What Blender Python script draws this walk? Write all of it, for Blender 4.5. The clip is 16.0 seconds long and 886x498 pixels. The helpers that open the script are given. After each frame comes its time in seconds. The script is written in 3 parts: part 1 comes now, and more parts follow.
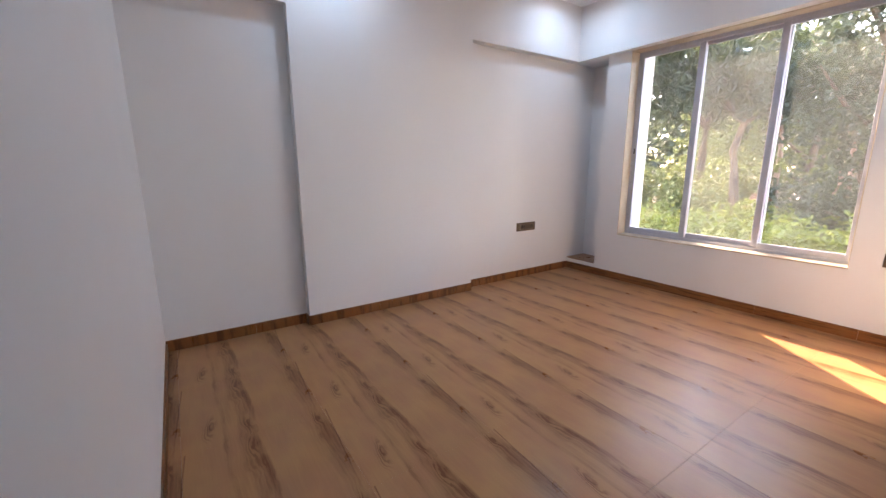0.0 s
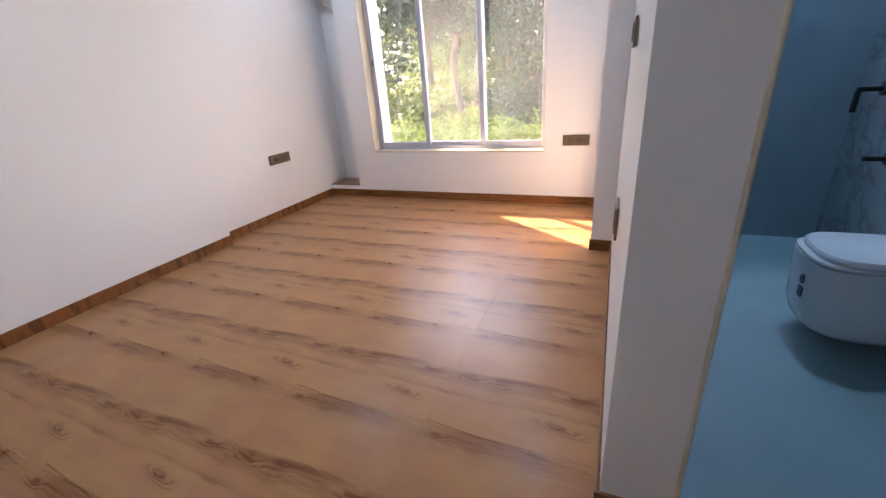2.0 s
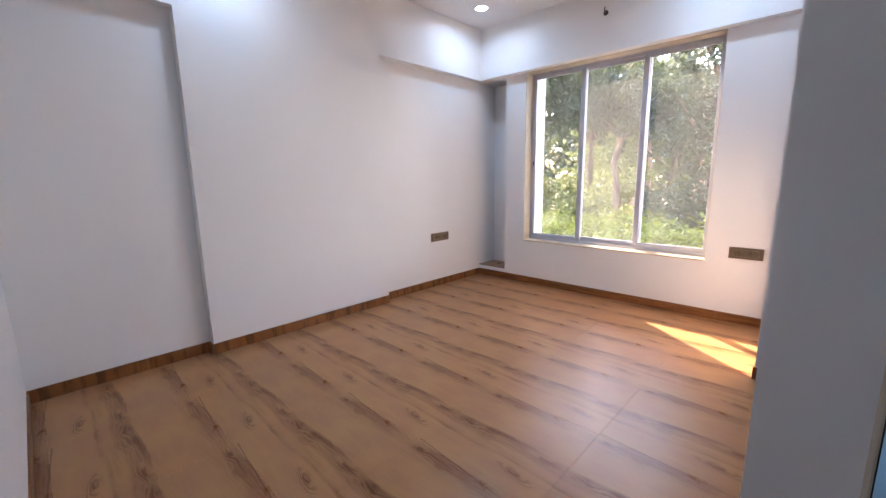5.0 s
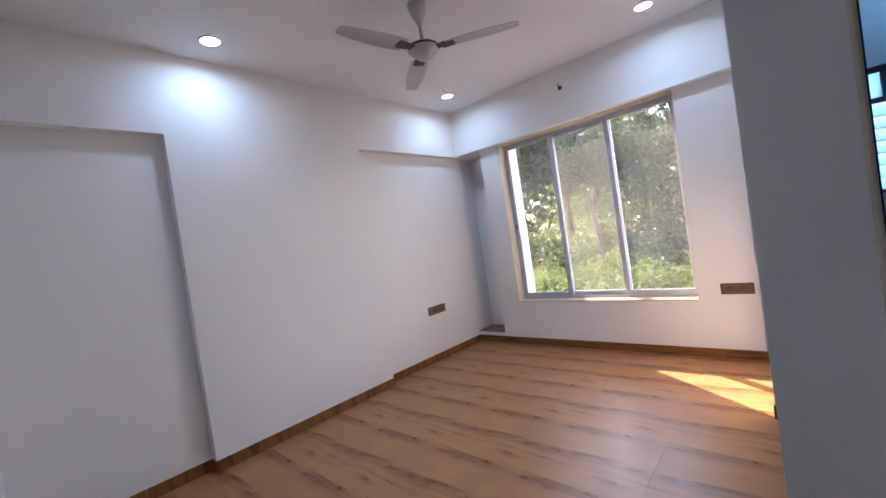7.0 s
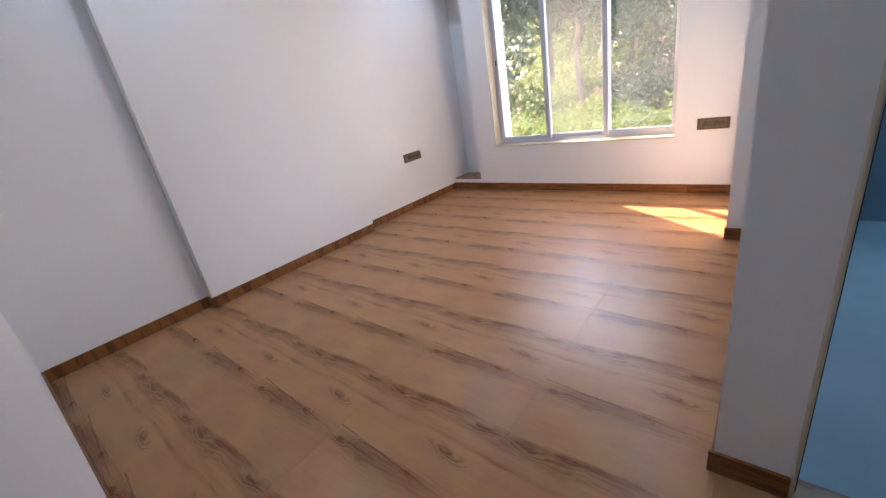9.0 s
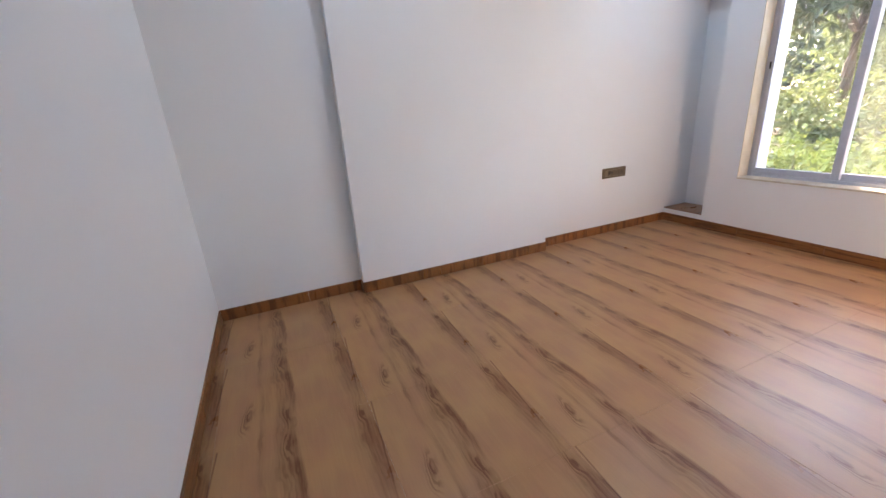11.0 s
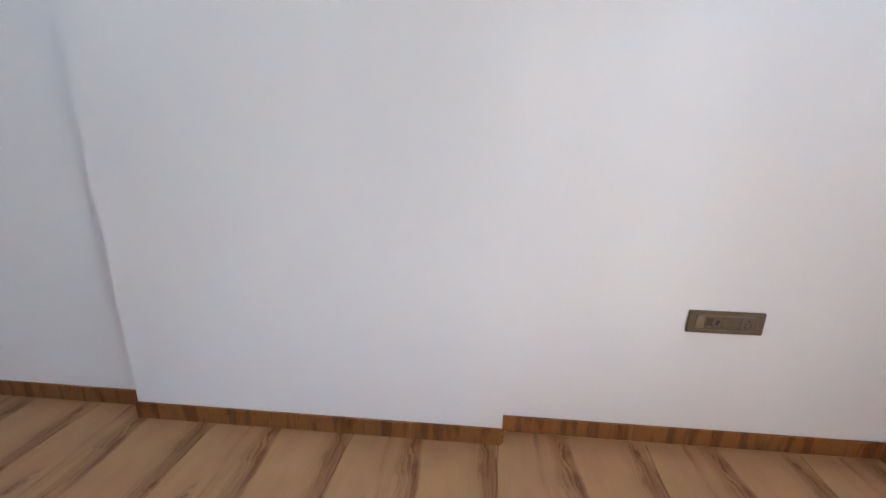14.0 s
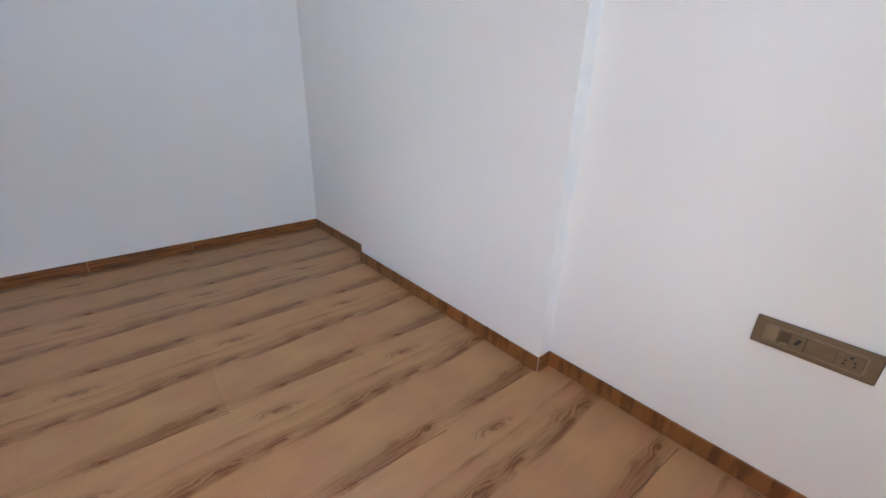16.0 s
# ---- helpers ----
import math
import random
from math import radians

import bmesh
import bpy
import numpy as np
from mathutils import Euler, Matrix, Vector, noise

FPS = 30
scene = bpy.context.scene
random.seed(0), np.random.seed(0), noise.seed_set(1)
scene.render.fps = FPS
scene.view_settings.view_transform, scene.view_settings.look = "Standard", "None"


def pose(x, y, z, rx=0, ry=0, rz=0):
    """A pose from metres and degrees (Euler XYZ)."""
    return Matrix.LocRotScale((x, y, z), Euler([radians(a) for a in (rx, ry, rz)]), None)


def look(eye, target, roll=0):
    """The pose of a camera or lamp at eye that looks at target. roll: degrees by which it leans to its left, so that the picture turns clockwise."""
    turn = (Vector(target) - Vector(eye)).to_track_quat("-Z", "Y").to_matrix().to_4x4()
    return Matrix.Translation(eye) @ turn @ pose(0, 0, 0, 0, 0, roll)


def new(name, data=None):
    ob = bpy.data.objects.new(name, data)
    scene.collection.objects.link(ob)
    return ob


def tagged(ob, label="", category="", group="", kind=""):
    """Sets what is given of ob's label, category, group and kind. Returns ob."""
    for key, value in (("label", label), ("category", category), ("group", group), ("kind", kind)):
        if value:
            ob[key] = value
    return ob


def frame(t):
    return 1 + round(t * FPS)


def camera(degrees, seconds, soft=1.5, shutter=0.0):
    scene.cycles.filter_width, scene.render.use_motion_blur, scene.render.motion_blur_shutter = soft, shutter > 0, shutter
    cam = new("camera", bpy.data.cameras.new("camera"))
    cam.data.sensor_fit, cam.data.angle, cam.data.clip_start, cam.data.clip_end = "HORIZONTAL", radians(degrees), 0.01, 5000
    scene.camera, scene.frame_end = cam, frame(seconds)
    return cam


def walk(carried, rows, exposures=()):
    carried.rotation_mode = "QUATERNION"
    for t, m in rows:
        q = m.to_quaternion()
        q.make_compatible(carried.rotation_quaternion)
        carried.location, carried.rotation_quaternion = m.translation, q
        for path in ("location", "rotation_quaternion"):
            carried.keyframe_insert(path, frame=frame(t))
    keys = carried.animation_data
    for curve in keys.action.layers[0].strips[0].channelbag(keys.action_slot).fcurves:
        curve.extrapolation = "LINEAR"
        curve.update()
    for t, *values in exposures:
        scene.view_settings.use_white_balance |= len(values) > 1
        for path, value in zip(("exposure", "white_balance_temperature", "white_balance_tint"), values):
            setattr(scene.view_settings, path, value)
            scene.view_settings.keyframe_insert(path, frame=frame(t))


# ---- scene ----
cam = camera(96.0, 16.0)
PATH = [
    (0, (3.063, 0.503, 1.199), (1.434, 1.589, 0.791), -0.3),
    (0.5, (2.984, 0.547, 1.136), (1.679, 1.975, 0.627), -0.8),
    (1, (2.955, 0.596, 1.13), (1.963, 2.232, 0.545), -1.6),
    (1.5, (2.957, 0.632, 1.14), (2.168, 2.349, 0.484), -2.9),
    (2, (2.968, 0.645, 1.133), (2.22, 2.329, 0.355), -4.5),
    (2.5, (2.965, 0.623, 1.115), (2.143, 2.171, 0.151), -6.1),
    (3, (2.977, 0.566, 1.098), (2.045, 1.939, -0.019), -7.8),
    (3.5, (3.007, 0.542, 1.114), (1.965, 1.834, -0.001), -8.1),
    (4, (3.041, 0.517, 1.136), (1.879, 1.798, 0.133), -6.8),
    (4.5, (3.077, 0.496, 1.165), (1.795, 1.849, 0.44), -3.9),
    (5, (3.078, 0.479, 1.202), (1.712, 1.896, 0.848), -0.9),
    (5.2, (3.079, 0.47, 1.225), (1.69, 1.898, 1.044), 0.0),
    (7.3, (3.086, 0.437, 1.301), (1.758, 1.932, 1.264), -8.9),
    (7.5, (3.076, 0.433, 1.28), (1.797, 1.942, 0.985), -9.6),
    (8, (3.073, 0.391, 1.222), (1.88, 1.868, 0.595), -9.2),
    (10.5, (2.834, 0.594, 1.142), (1.446, 1.764, 0.303), -6.8),
    (11, (2.693, 0.787, 1.165), (0.946, 1.516, 0.52), -4.2),
    (11.5, (2.505, 1.01, 1.155), (0.642, 1.476, 0.599), -2.1),
    (12, (2.276, 1.287, 1.175), (0.368, 1.634, 0.684), -0.4),
    (12.5, (2.065, 1.611, 1.142), (0.132, 1.7, 0.637), 0.9),
    (13, (1.818, 1.937, 1.15), (-0.103, 2.065, 0.61), 1.7),
    (13.5, (1.615, 2.303, 1.164), (-0.32, 2.4, 0.67), 1.6),
    (14, (1.453, 2.668, 1.198), (-0.468, 2.519, 0.661), 1.2),
    (14.5, (1.244, 2.969, 1.203), (-0.628, 2.61, 0.598), 1.6),
    (15, (1.148, 3.253, 1.208), (-0.594, 2.499, 0.577), 0.6),
    (15.5, (1.21, 3.487, 1.217), (-0.311, 2.365, 0.562), 0.4),
    (16, (1.409, 3.635, 1.196), (0.179, 2.248, 0.445), 1.8),
]
EXPOSURE = [
    (0.0, 4.42, 7660, 22), (0.5, 4.4, 7760, 22), (1.0, 4.62, 7760, 22), (2.0, 4.78, 7660, 22),
    (2.5, 4.97, 7660, 20), (3.0, 5.10, 7660, 20), (3.5, 5.30, 7560, 20), (4.0, 5.15, 7560, 20),
    (4.5, 4.91, 7460, 22), (5.0, 4.57, 7360, 22), (5.2, 4.47, 7410, 22), (7.3, 4.26, 7060, 21),
    (7.5, 4.26, 7060, 21), (8.0, 4.52, 7260, 21), (10.5, 4.72, 7360, 18.0), (11.0, 4.72, 7360, 18.0),
    (12.0, 4.73, 7260, 18.0), (13.0, 4.7, 7240, 18.0), (14.0, 4.75, 6960, 13), (16.0, 4.68, 6860, 13),
]
walk(cam, [(t, look(eye, target, roll)) for t, eye, target, roll in PATH], EXPOSURE)

# ---- world, sun, exposure ----
SUN_FROM = Vector((-0.81, 0.583, 0.671)).normalized()
world = bpy.data.worlds.new("sky")
scene.world = world
world.use_nodes = True
wn = world.node_tree.nodes
sky = wn.new("ShaderNodeTexSky")
sky.sky_type = "NISHITA"
sky.sun_disc = False
sky.sun_elevation = math.asin(SUN_FROM.z)
sky.sun_rotation = math.atan2(SUN_FROM.x, SUN_FROM.y)
world.node_tree.links.new(sky.outputs[0], wn["Background"].inputs[0])
wn["Background"].inputs[1].default_value = 0.15
sun_data = bpy.data.lights.new("sun", "SUN")
sun_data.energy, sun_data.angle, sun_data.color = 1.25, radians(0.5), (1.0, 0.88, 0.74)
sun = new("sun", sun_data)
sun.matrix_world = look(SUN_FROM * 30, (0, 0, 0))


# ---- node helpers ----
class Ex:
    """A value in a node tree, with arithmetic."""
    def __init__(self, tree, sock):
        self.t, self.s = tree, sock

    def op(self, kind, *others):
        n = self.t.nodes.new("ShaderNodeMath")
        n.operation = kind
        for i, o in enumerate((self, *others)):
            if isinstance(o, Ex):
                self.t.links.new(o.s, n.inputs[i])
            else:
                n.inputs[i].default_value = o
        return Ex(self.t, n.outputs[0])

    def __add__(self, o): return self.op("ADD", o)
    def __sub__(self, o): return self.op("SUBTRACT", o)
    def __mul__(self, o): return self.op("MULTIPLY", o)
    def __truediv__(self, o): return self.op("DIVIDE", o)
    def sin(self): return self.op("SINE")
    def sq(self): return self.op("MULTIPLY", self)
    def max(self, o): return self.op("MAXIMUM", o)
    def min(self, o): return self.op("MINIMUM", o)
    def bell(self, mid, width):
        """A bump of height 1 round mid."""
        return (self - mid).op("ABSOLUTE").step(width * 1.75, 0.0)

    def step(self, a, b):
        n = self.t.nodes.new("ShaderNodeMapRange")
        n.interpolation_type = "SMOOTHSTEP"
        n.inputs[1].default_value, n.inputs[2].default_value = a, b
        self.t.links.new(self.s, n.inputs[0])
        return Ex(self.t, n.outputs[0])


def material(name, colour=(0.8, 0.8, 0.8), rough=0.5, metal=0.0, spec=0.5):
    m = bpy.data.materials.new(name)
    m.use_nodes = True
    b = m.node_tree.nodes["Principled BSDF"]
    b.inputs["Base Color"].default_value = (*colour, 1)
    b.inputs["Roughness"].default_value = rough
    b.inputs["Metallic"].default_value = metal
    b.inputs["Specular IOR Level"].default_value = spec
    return m


def place(m):
    """Object coordinates of a material: the vector socket and x, y, z."""
    t = m.node_tree
    tc = t.nodes.new("ShaderNodeTexCoord")
    sep = t.nodes.new("ShaderNodeSeparateXYZ")
    t.links.new(tc.outputs["Object"], sep.inputs[0])
    return tc.outputs["Object"], *(Ex(t, sep.outputs[i]) for i in range(3))


def grain(m, vec, scale, stretch=(1, 1, 1), detail=4.0, rough=0.55):
    t = m.node_tree
    mp = t.nodes.new("ShaderNodeMapping")
    mp.inputs["Scale"].default_value = stretch
    t.links.new(vec, mp.inputs[0])
    n = t.nodes.new("ShaderNodeTexNoise")
    n.inputs["Scale"].default_value = scale
    n.inputs["Detail"].default_value = detail
    n.inputs["Roughness"].default_value = rough
    t.links.new(mp.outputs[0], n.inputs["Vector"])
    return Ex(t, n.outputs[0])


def blend(m, fac, a, b):
    """A colour from a to b; each a tuple or a socket."""
    t = m.node_tree
    n = t.nodes.new("ShaderNodeMix")
    n.data_type = "RGBA"
    if isinstance(fac, Ex):
        t.links.new(fac.s, n.inputs[0])
    else:
        n.inputs[0].default_value = fac
    for i, c in ((6, a), (7, b)):
        if isinstance(c, tuple):
            n.inputs[i].default_value = (*c, 1)
        else:
            t.links.new(c, n.inputs[i])
    return n.outputs[2]


def feed(m, what, value):
    b = m.node_tree.nodes["Principled BSDF"]
    m.node_tree.links.new(value.s if isinstance(value, Ex) else value, b.inputs[what])


def relief(m, height, strength=0.2, distance=0.002):
    t = m.node_tree
    n = t.nodes.new("ShaderNodeBump")
    n.inputs["Strength"].default_value, n.inputs["Distance"].default_value = strength, distance
    t.links.new(height.s, n.inputs["Height"])
    t.links.new(n.outputs[0], t.nodes["Principled BSDF"].inputs["Normal"])


def looped(m, vec, u, *args, **kw):
    """Grain that runs on from one tile into the next: at u = 0.6 it has come back to its start."""
    t = m.node_tree
    mv = t.nodes.new("ShaderNodeVectorMath")
    mv.inputs[1].default_value = (-0.6, 0, 0)
    t.links.new(vec, mv.inputs[0])
    s = u.step(0.35, 0.6)
    a, b = grain(m, vec, *args, **kw), grain(m, mv.outputs[0], *args, **kw)
    return a + (b - a) * s


def chance(m):
    n = m.node_tree.nodes.new("ShaderNodeObjectInfo")
    return Ex(m.node_tree, n.outputs["Random"])


# ---- materials ----
def wall_paint(name, colour, dirt):
    m = material(name, colour, 0.55, spec=0.35)
    vec, x, y, z = place(m)
    big = grain(m, vec, 1.3, detail=3).step(0.35, 0.7)
    fine = grain(m, vec, 60, detail=3)
    c = blend(m, big * 0.5, colour, tuple(v * dirt for v in colour))
    feed(m, "Base Color", c)
    feed(m, "Roughness", grain(m, vec, 4, detail=2) * 0.2 + 0.45)
    relief(m, fine * 0.35 + grain(m, vec, 3.0, detail=1) * 1.5, 0.18, 0.003)
    return m


WHITE = wall_paint("white_wall_paint", (0.83, 0.81, 0.80), 0.97)
CREAM_PAINT = wall_paint("cream_outside_paint", (0.56, 0.51, 0.45), 0.9)
CEIL = wall_paint("white_ceiling_paint", (0.81, 0.79, 0.78), 0.96)


def ramp(m, x, stops):
    """A height profile over x from 0 to 1."""
    t = m.node_tree
    n = t.nodes.new("ShaderNodeValToRGB")
    r = n.color_ramp
    while len(r.elements) > 1:
        r.elements.remove(r.elements[-1])
    r.elements[0].position = stops[0][0]
    r.elements[0].color = (*[stops[0][1]] * 3, 1)
    for p, h in stops[1:]:
        r.elements.new(p).color = (h, h, h, 1)
    t.links.new(x.s, n.inputs[0])
    return Ex(t, n.outputs[0])


def wood_tile():
    """One print, the same on each tile: a knot row by the joint, a leaf figure, a thin streak and a dark band."""
    m = material("wood_print_tile", rough=0.36, spec=0.27)
    vec, u, v, z = place(m)
    slow = looped(m, vec, u, 5.0, (1, 0.8, 1), detail=1)
    mid = looped(m, vec, u, 5.0, (0.5, 5.5, 1), detail=4, rough=0.55)
    gaps = looped(m, vec, u, 4.2, (1.3, 2.4, 1), detail=1).step(0.42, 0.60)
    curl = grain(m, vec, 22.0, (0.5, 1, 1), detail=2)
    fine = grain(m, vec, 12.0, (0.45, 11, 1), detail=3, rough=0.55)
    w = v + (slow - 0.5) * 0.034 + (curl - 0.5) * 0.012

    def near(cu, cv, su, sv, tilt=0.0):
        """1 at a point of the print, falling off over su along the plank and sv across it."""
        q = ((u - cu) * (1 / su)).sq() + ((w - cv + (u - cu) * tilt) * (1 / sv)).sq() + 1.0
        return q.op("POWER", -2.0)

    knot = near(0.055, 0.552, 0.060, 0.026) + near(0.655, 0.552, 0.060, 0.026)
    spot = near(0.190, 0.533, 0.040, 0.012)
    leaf = near(0.455, 0.113, 0.120, 0.030, 0.14)
    blob = near(0.515, 0.272, 0.075, 0.026)
    lens = near(0.110, 0.262, 0.130, 0.026)
    # grain lines that part round the figures
    field = w + knot * 0.042 + leaf * 0.042 + blob * 0.018 + lens * 0.018 + spot * 0.02 + (mid - 0.5) * 0.055 + (slow - 0.5) * 0.05 + (curl - 0.5) * 0.02
    lines = (field * 330.0).sin().step(-0.5, 1.0)
    blot = looped(m, vec, u, 12.0, (0.24, 2.4, 1), detail=2, rough=0.5).step(0.32, 0.68)
    band = ramp(m, w * 1.6667 + (u * 10.47 + 0.6).sin() * 0.008, [
        (0.0, 0.16), (0.05, 0.04), (0.255, 0.04), (0.278, 0.55), (0.300, 0.20), (0.36, 0.12), (0.390, 0.50), (0.425, 0.66), (0.470, 0.60), (0.500, 0.88), (0.520, 0.14),
        (0.56, 0.03), (0.78, 0.03), (0.86, 0.20), (0.92, 0.46), (1.0, 0.32)])
    d = band * (lines * 0.34 + blot * 0.42 + mid.step(0.32, 0.64) * 0.42 + 0.22) * (gaps * 0.4 + 0.72)
    d = d + leaf.step(0.16, 0.60) * (lines * 0.42 + 0.10) + leaf.step(0.66, 0.97) * 0.34
    d = d + knot.step(0.06, 0.70) * (lines * 0.42 + 0.12) + knot.step(0.60, 0.95) * 0.50
    d = d + blob.step(0.12, 0.90) * (lines * 0.28 + blot * 0.30 + 0.16) + lens.step(0.25, 0.8) * lines * 0.30 + spot.step(0.30, 0.95) * 0.14
    # plank edge running on from the knot and slanting away from it
    slant = v + u * 0.07 + (curl - 0.5) * 0.006
    d = d + (slant.bell(0.612, 0.0032) + slant.bell(0.012, 0.0032)) * (u.step(0.60, 0.30) * 0.62 + 0.08)
    d = d + slant.step(0.530, 0.602) * u.step(0.58, 0.25) * u.step(0.0, 0.04) * (mid.step(0.30, 0.66) * 0.26 + 0.08)
    d = (d * (fine * 0.8 + 0.58) + (fine - 0.5) * 0.16 + (mid - 0.5) * 0.22 + (slow - 0.5) * 0.22 + 0.05).max(0.0).min(1.0)
    hue = looped(m, vec, u, 3.4, (0.8, 2.2, 1), detail=2).step(0.38, 0.62)
    pale = blend(m, hue, (0.46, 0.232, 0.099), (0.428, 0.200, 0.096))
    feed(m, "Base Color", blend(m, d * 0.96, pale, (0.170, 0.054, 0.017)))
    feed(m, "Roughness", grain(m, vec, 6.0, detail=3) * 0.14 + 0.23)
    return m


TILE = wood_tile()


def skirt_wood(name, along):
    """Strips cut from the floor tile; along: the print runs with the strip, else it crosses it as upright stripes."""
    m = material(name, rough=0.3)
    vec, x, y, z = place(m)
    t = m.node_tree
    add = t.nodes.new("ShaderNodeVectorMath")
    comb = t.nodes.new("ShaderNodeCombineXYZ")
    t.links.new((chance(m) * 20.0).s, comb.inputs[0])
    t.links.new(vec, add.inputs[0])
    t.links.new(comb.outputs[0], add.inputs[1])
    p = add.outputs[0]
    st = (1.6, 1, 30) if along else (9.0, 1, 1.2)
    a = grain(m, p, 2.2 if along else 1.9, st, detail=3).step(0.47, 0.60)
    f = grain(m, p, 9, st, detail=4)
    d = a * 0.75 + (f - 0.5) * 0.7 + chance(m) * 0.12
    c = blend(m, d.max(0.0).min(1.0), (0.265, 0.102, 0.032), (0.108, 0.034, 0.011))
    feed(m, "Base Color", c)
    feed(m, "Roughness", f * 0.15 + 0.22)
    return m


SKIRT_CROSS = skirt_wood("skirting_cross_cut", False)
SKIRT_ALONG = skirt_wood("skirting_long_cut", True)
GROUT = material("brown_grout", (0.19, 0.095, 0.045), 0.9)


def cream_stone():
    m = material("cream_marble", (0.64, 0.56, 0.45), 0.3)
    vec, x, y, z = place(m)
    n = grain(m, vec, 9, (1, 1, 0.5), detail=6).step(0.3, 0.75)
    feed(m, "Base Color", blend(m, n, (0.68, 0.60, 0.48), (0.54, 0.45, 0.34)))
    return m


CREAM = cream_stone()


def aluminium():
    m = material("powder_coated_aluminium", (0.50, 0.51, 0.58), 0.38, 0.15)
    vec, x, y, z = place(m)
    n = grain(m, vec, 25, detail=4).step(0.4, 0.8)
    feed(m, "Base Color", blend(m, n * 0.5, (0.52, 0.53, 0.60), (0.42, 0.42, 0.46)))
    feed(m, "Roughness", n * 0.2 + 0.3)
    return m


ALU = aluminium()
BLACK = material("black_rubber", (0.012, 0.012, 0.013), 0.5)
DARKFRAME = material("dark_frame_paint", (0.03, 0.035, 0.045), 0.4)


def dusty_glass(name, dust, lo, hi):
    m = bpy.data.materials.new(name)
    m.use_nodes = True
    t = m.node_tree
    t.nodes.clear()
    out = t.nodes.new("ShaderNodeOutputMaterial")
    clear = t.nodes.new("ShaderNodeBsdfTransparent")
    gloss = t.nodes.new("ShaderNodeBsdfGlossy")
    gloss.inputs["Roughness"].default_value = 0.03
    film = t.nodes.new("ShaderNodeBsdfTranslucent")
    film.inputs[0].default_value = (0.92, 0.93, 0.88, 1)
    fres = t.nodes.new("ShaderNodeFresnel")
    fres.inputs[0].default_value = 1.45
    a = t.nodes.new("ShaderNodeMixShader")
    b = t.nodes.new("ShaderNodeMixShader")
    t.links.new(fres.outputs[0], a.inputs[0])
    t.links.new(clear.outputs[0], a.inputs[1])
    t.links.new(gloss.outputs[0], a.inputs[2])
    vec, x, y, z = place(m)
    smear = grain(m, vec, 2.2, (1, 1, 0.5), detail=4).step(lo, hi) * dust
    spots = grain(m, vec, 45, (1, 1, 0.6), detail=3).step(0.55, 0.8) * dust * 0.12
    t.links.new((smear + spots).s, b.inputs[0])
    t.links.new(a.outputs[0], b.inputs[1])
    t.links.new(film.outputs[0], b.inputs[2])
    t.links.new(b.outputs[0], out.inputs[0])
    return m


GLASS = dusty_glass("window_glass", 0.022, -0.3, 1.2)
GLASS_DUSTY = dusty_glass("dusty_window_glass", 0.034, -0.3, 1.2)


def bronze():
    m = material("bronze_plastic", (0.20, 0.155, 0.115), 0.32, 0.35)
    vec, x, y, z = place(m)
    n = grain(m, vec, 90, (0.2, 1, 1), detail=3)
    feed(m, "Base Color", blend(m, n, (0.205, 0.142, 0.088), (0.125, 0.086, 0.054)))
    return m


BRONZE = bronze()
BRONZE_DARK = material("dark_bronze_plastic", (0.075, 0.050, 0.032), 0.35, 0.3)
BRONZE_LIGHT = material("light_bronze_plastic", (0.25, 0.18, 0.115), 0.3, 0.4)


def lamp_glow():
    m = material("led_diffuser", (0.9, 0.9, 0.9), 0.4)
    b = m.node_tree.nodes["Principled BSDF"]
    b.inputs["Emission Color"].default_value = (0.86, 0.93, 1.0, 1)
    b.inputs["Emission Strength"].default_value = 2.0
    return m


LED = lamp_glow()
LAMP_TRIM = material("white_lamp_trim", (0.8, 0.8, 0.8), 0.35)
FAN_PAINT = material("fan_enamel", (0.50, 0.45, 0.43), 0.3, 0.2)
FAN_DARK = material("fan_dark_trim", (0.07, 0.04, 0.035), 0.3, 0.3)
CERAMIC = material("white_ceramic", (0.80, 0.82, 0.84), 0.12)
STICKER = material("dark_blue_sticker", (0.02, 0.035, 0.06), 0.4)


def bath_tile(name, a, b, veins):
    m = material(name, a, 0.3)
    vec, x, y, z = place(m)
    n = grain(m, vec, 1.8, detail=6, rough=0.6)
    f = n.step(0.35, 0.7)
    c = blend(m, f, a, b)
    if veins:
        vn = grain(m, vec, 2.6, detail=8, rough=0.65).bell(0.5, 0.02)
        c = blend(m, vn * 0.5, c, tuple(v * 0.3 for v in b))
    feed(m, "Base Color", c)
    feed(m, "Roughness", n * 0.25 + 0.38)
    return m


BATH_FLOOR = bath_tile("bath_floor_tile", (0.26, 0.40, 0.43), (0.22, 0.35, 0.38), False)
BATH_WALL = bath_tile("bath_wall_tile", (0.27, 0.37, 0.42), (0.22, 0.31, 0.36), False)
BATH_MARBLE = bath_tile("bath_marble_tile", (0.25, 0.31, 0.34), (0.19, 0.24, 0.27), True)


def leafy(name, top, under, glow):
    m = bpy.data.materials.new(name)
    m.use_nodes = True
    t = m.node_tree
    p = t.nodes["Principled BSDF"]
    p.inputs["Roughness"].default_value = 0.5
    geo = t.nodes.new("ShaderNodeNewGeometry")
    c = blend(m, Ex(t, geo.outputs["Random Per Island"]), top, under)
    t.links.new(c, p.inputs["Base Color"])
    tr = t.nodes.new("ShaderNodeBsdfTranslucent")
    t.links.new(blend(m, 0.5, c, glow), tr.inputs[0])
    mix = t.nodes.new("ShaderNodeMixShader")
    mix.inputs[0].default_value = 0.4
    t.links.new(p.outputs[0], mix.inputs[1])
    t.links.new(tr.outputs[0], mix.inputs[2])
    t.links.new(mix.outputs[0], t.nodes["Material Output"].inputs[0])
    return m


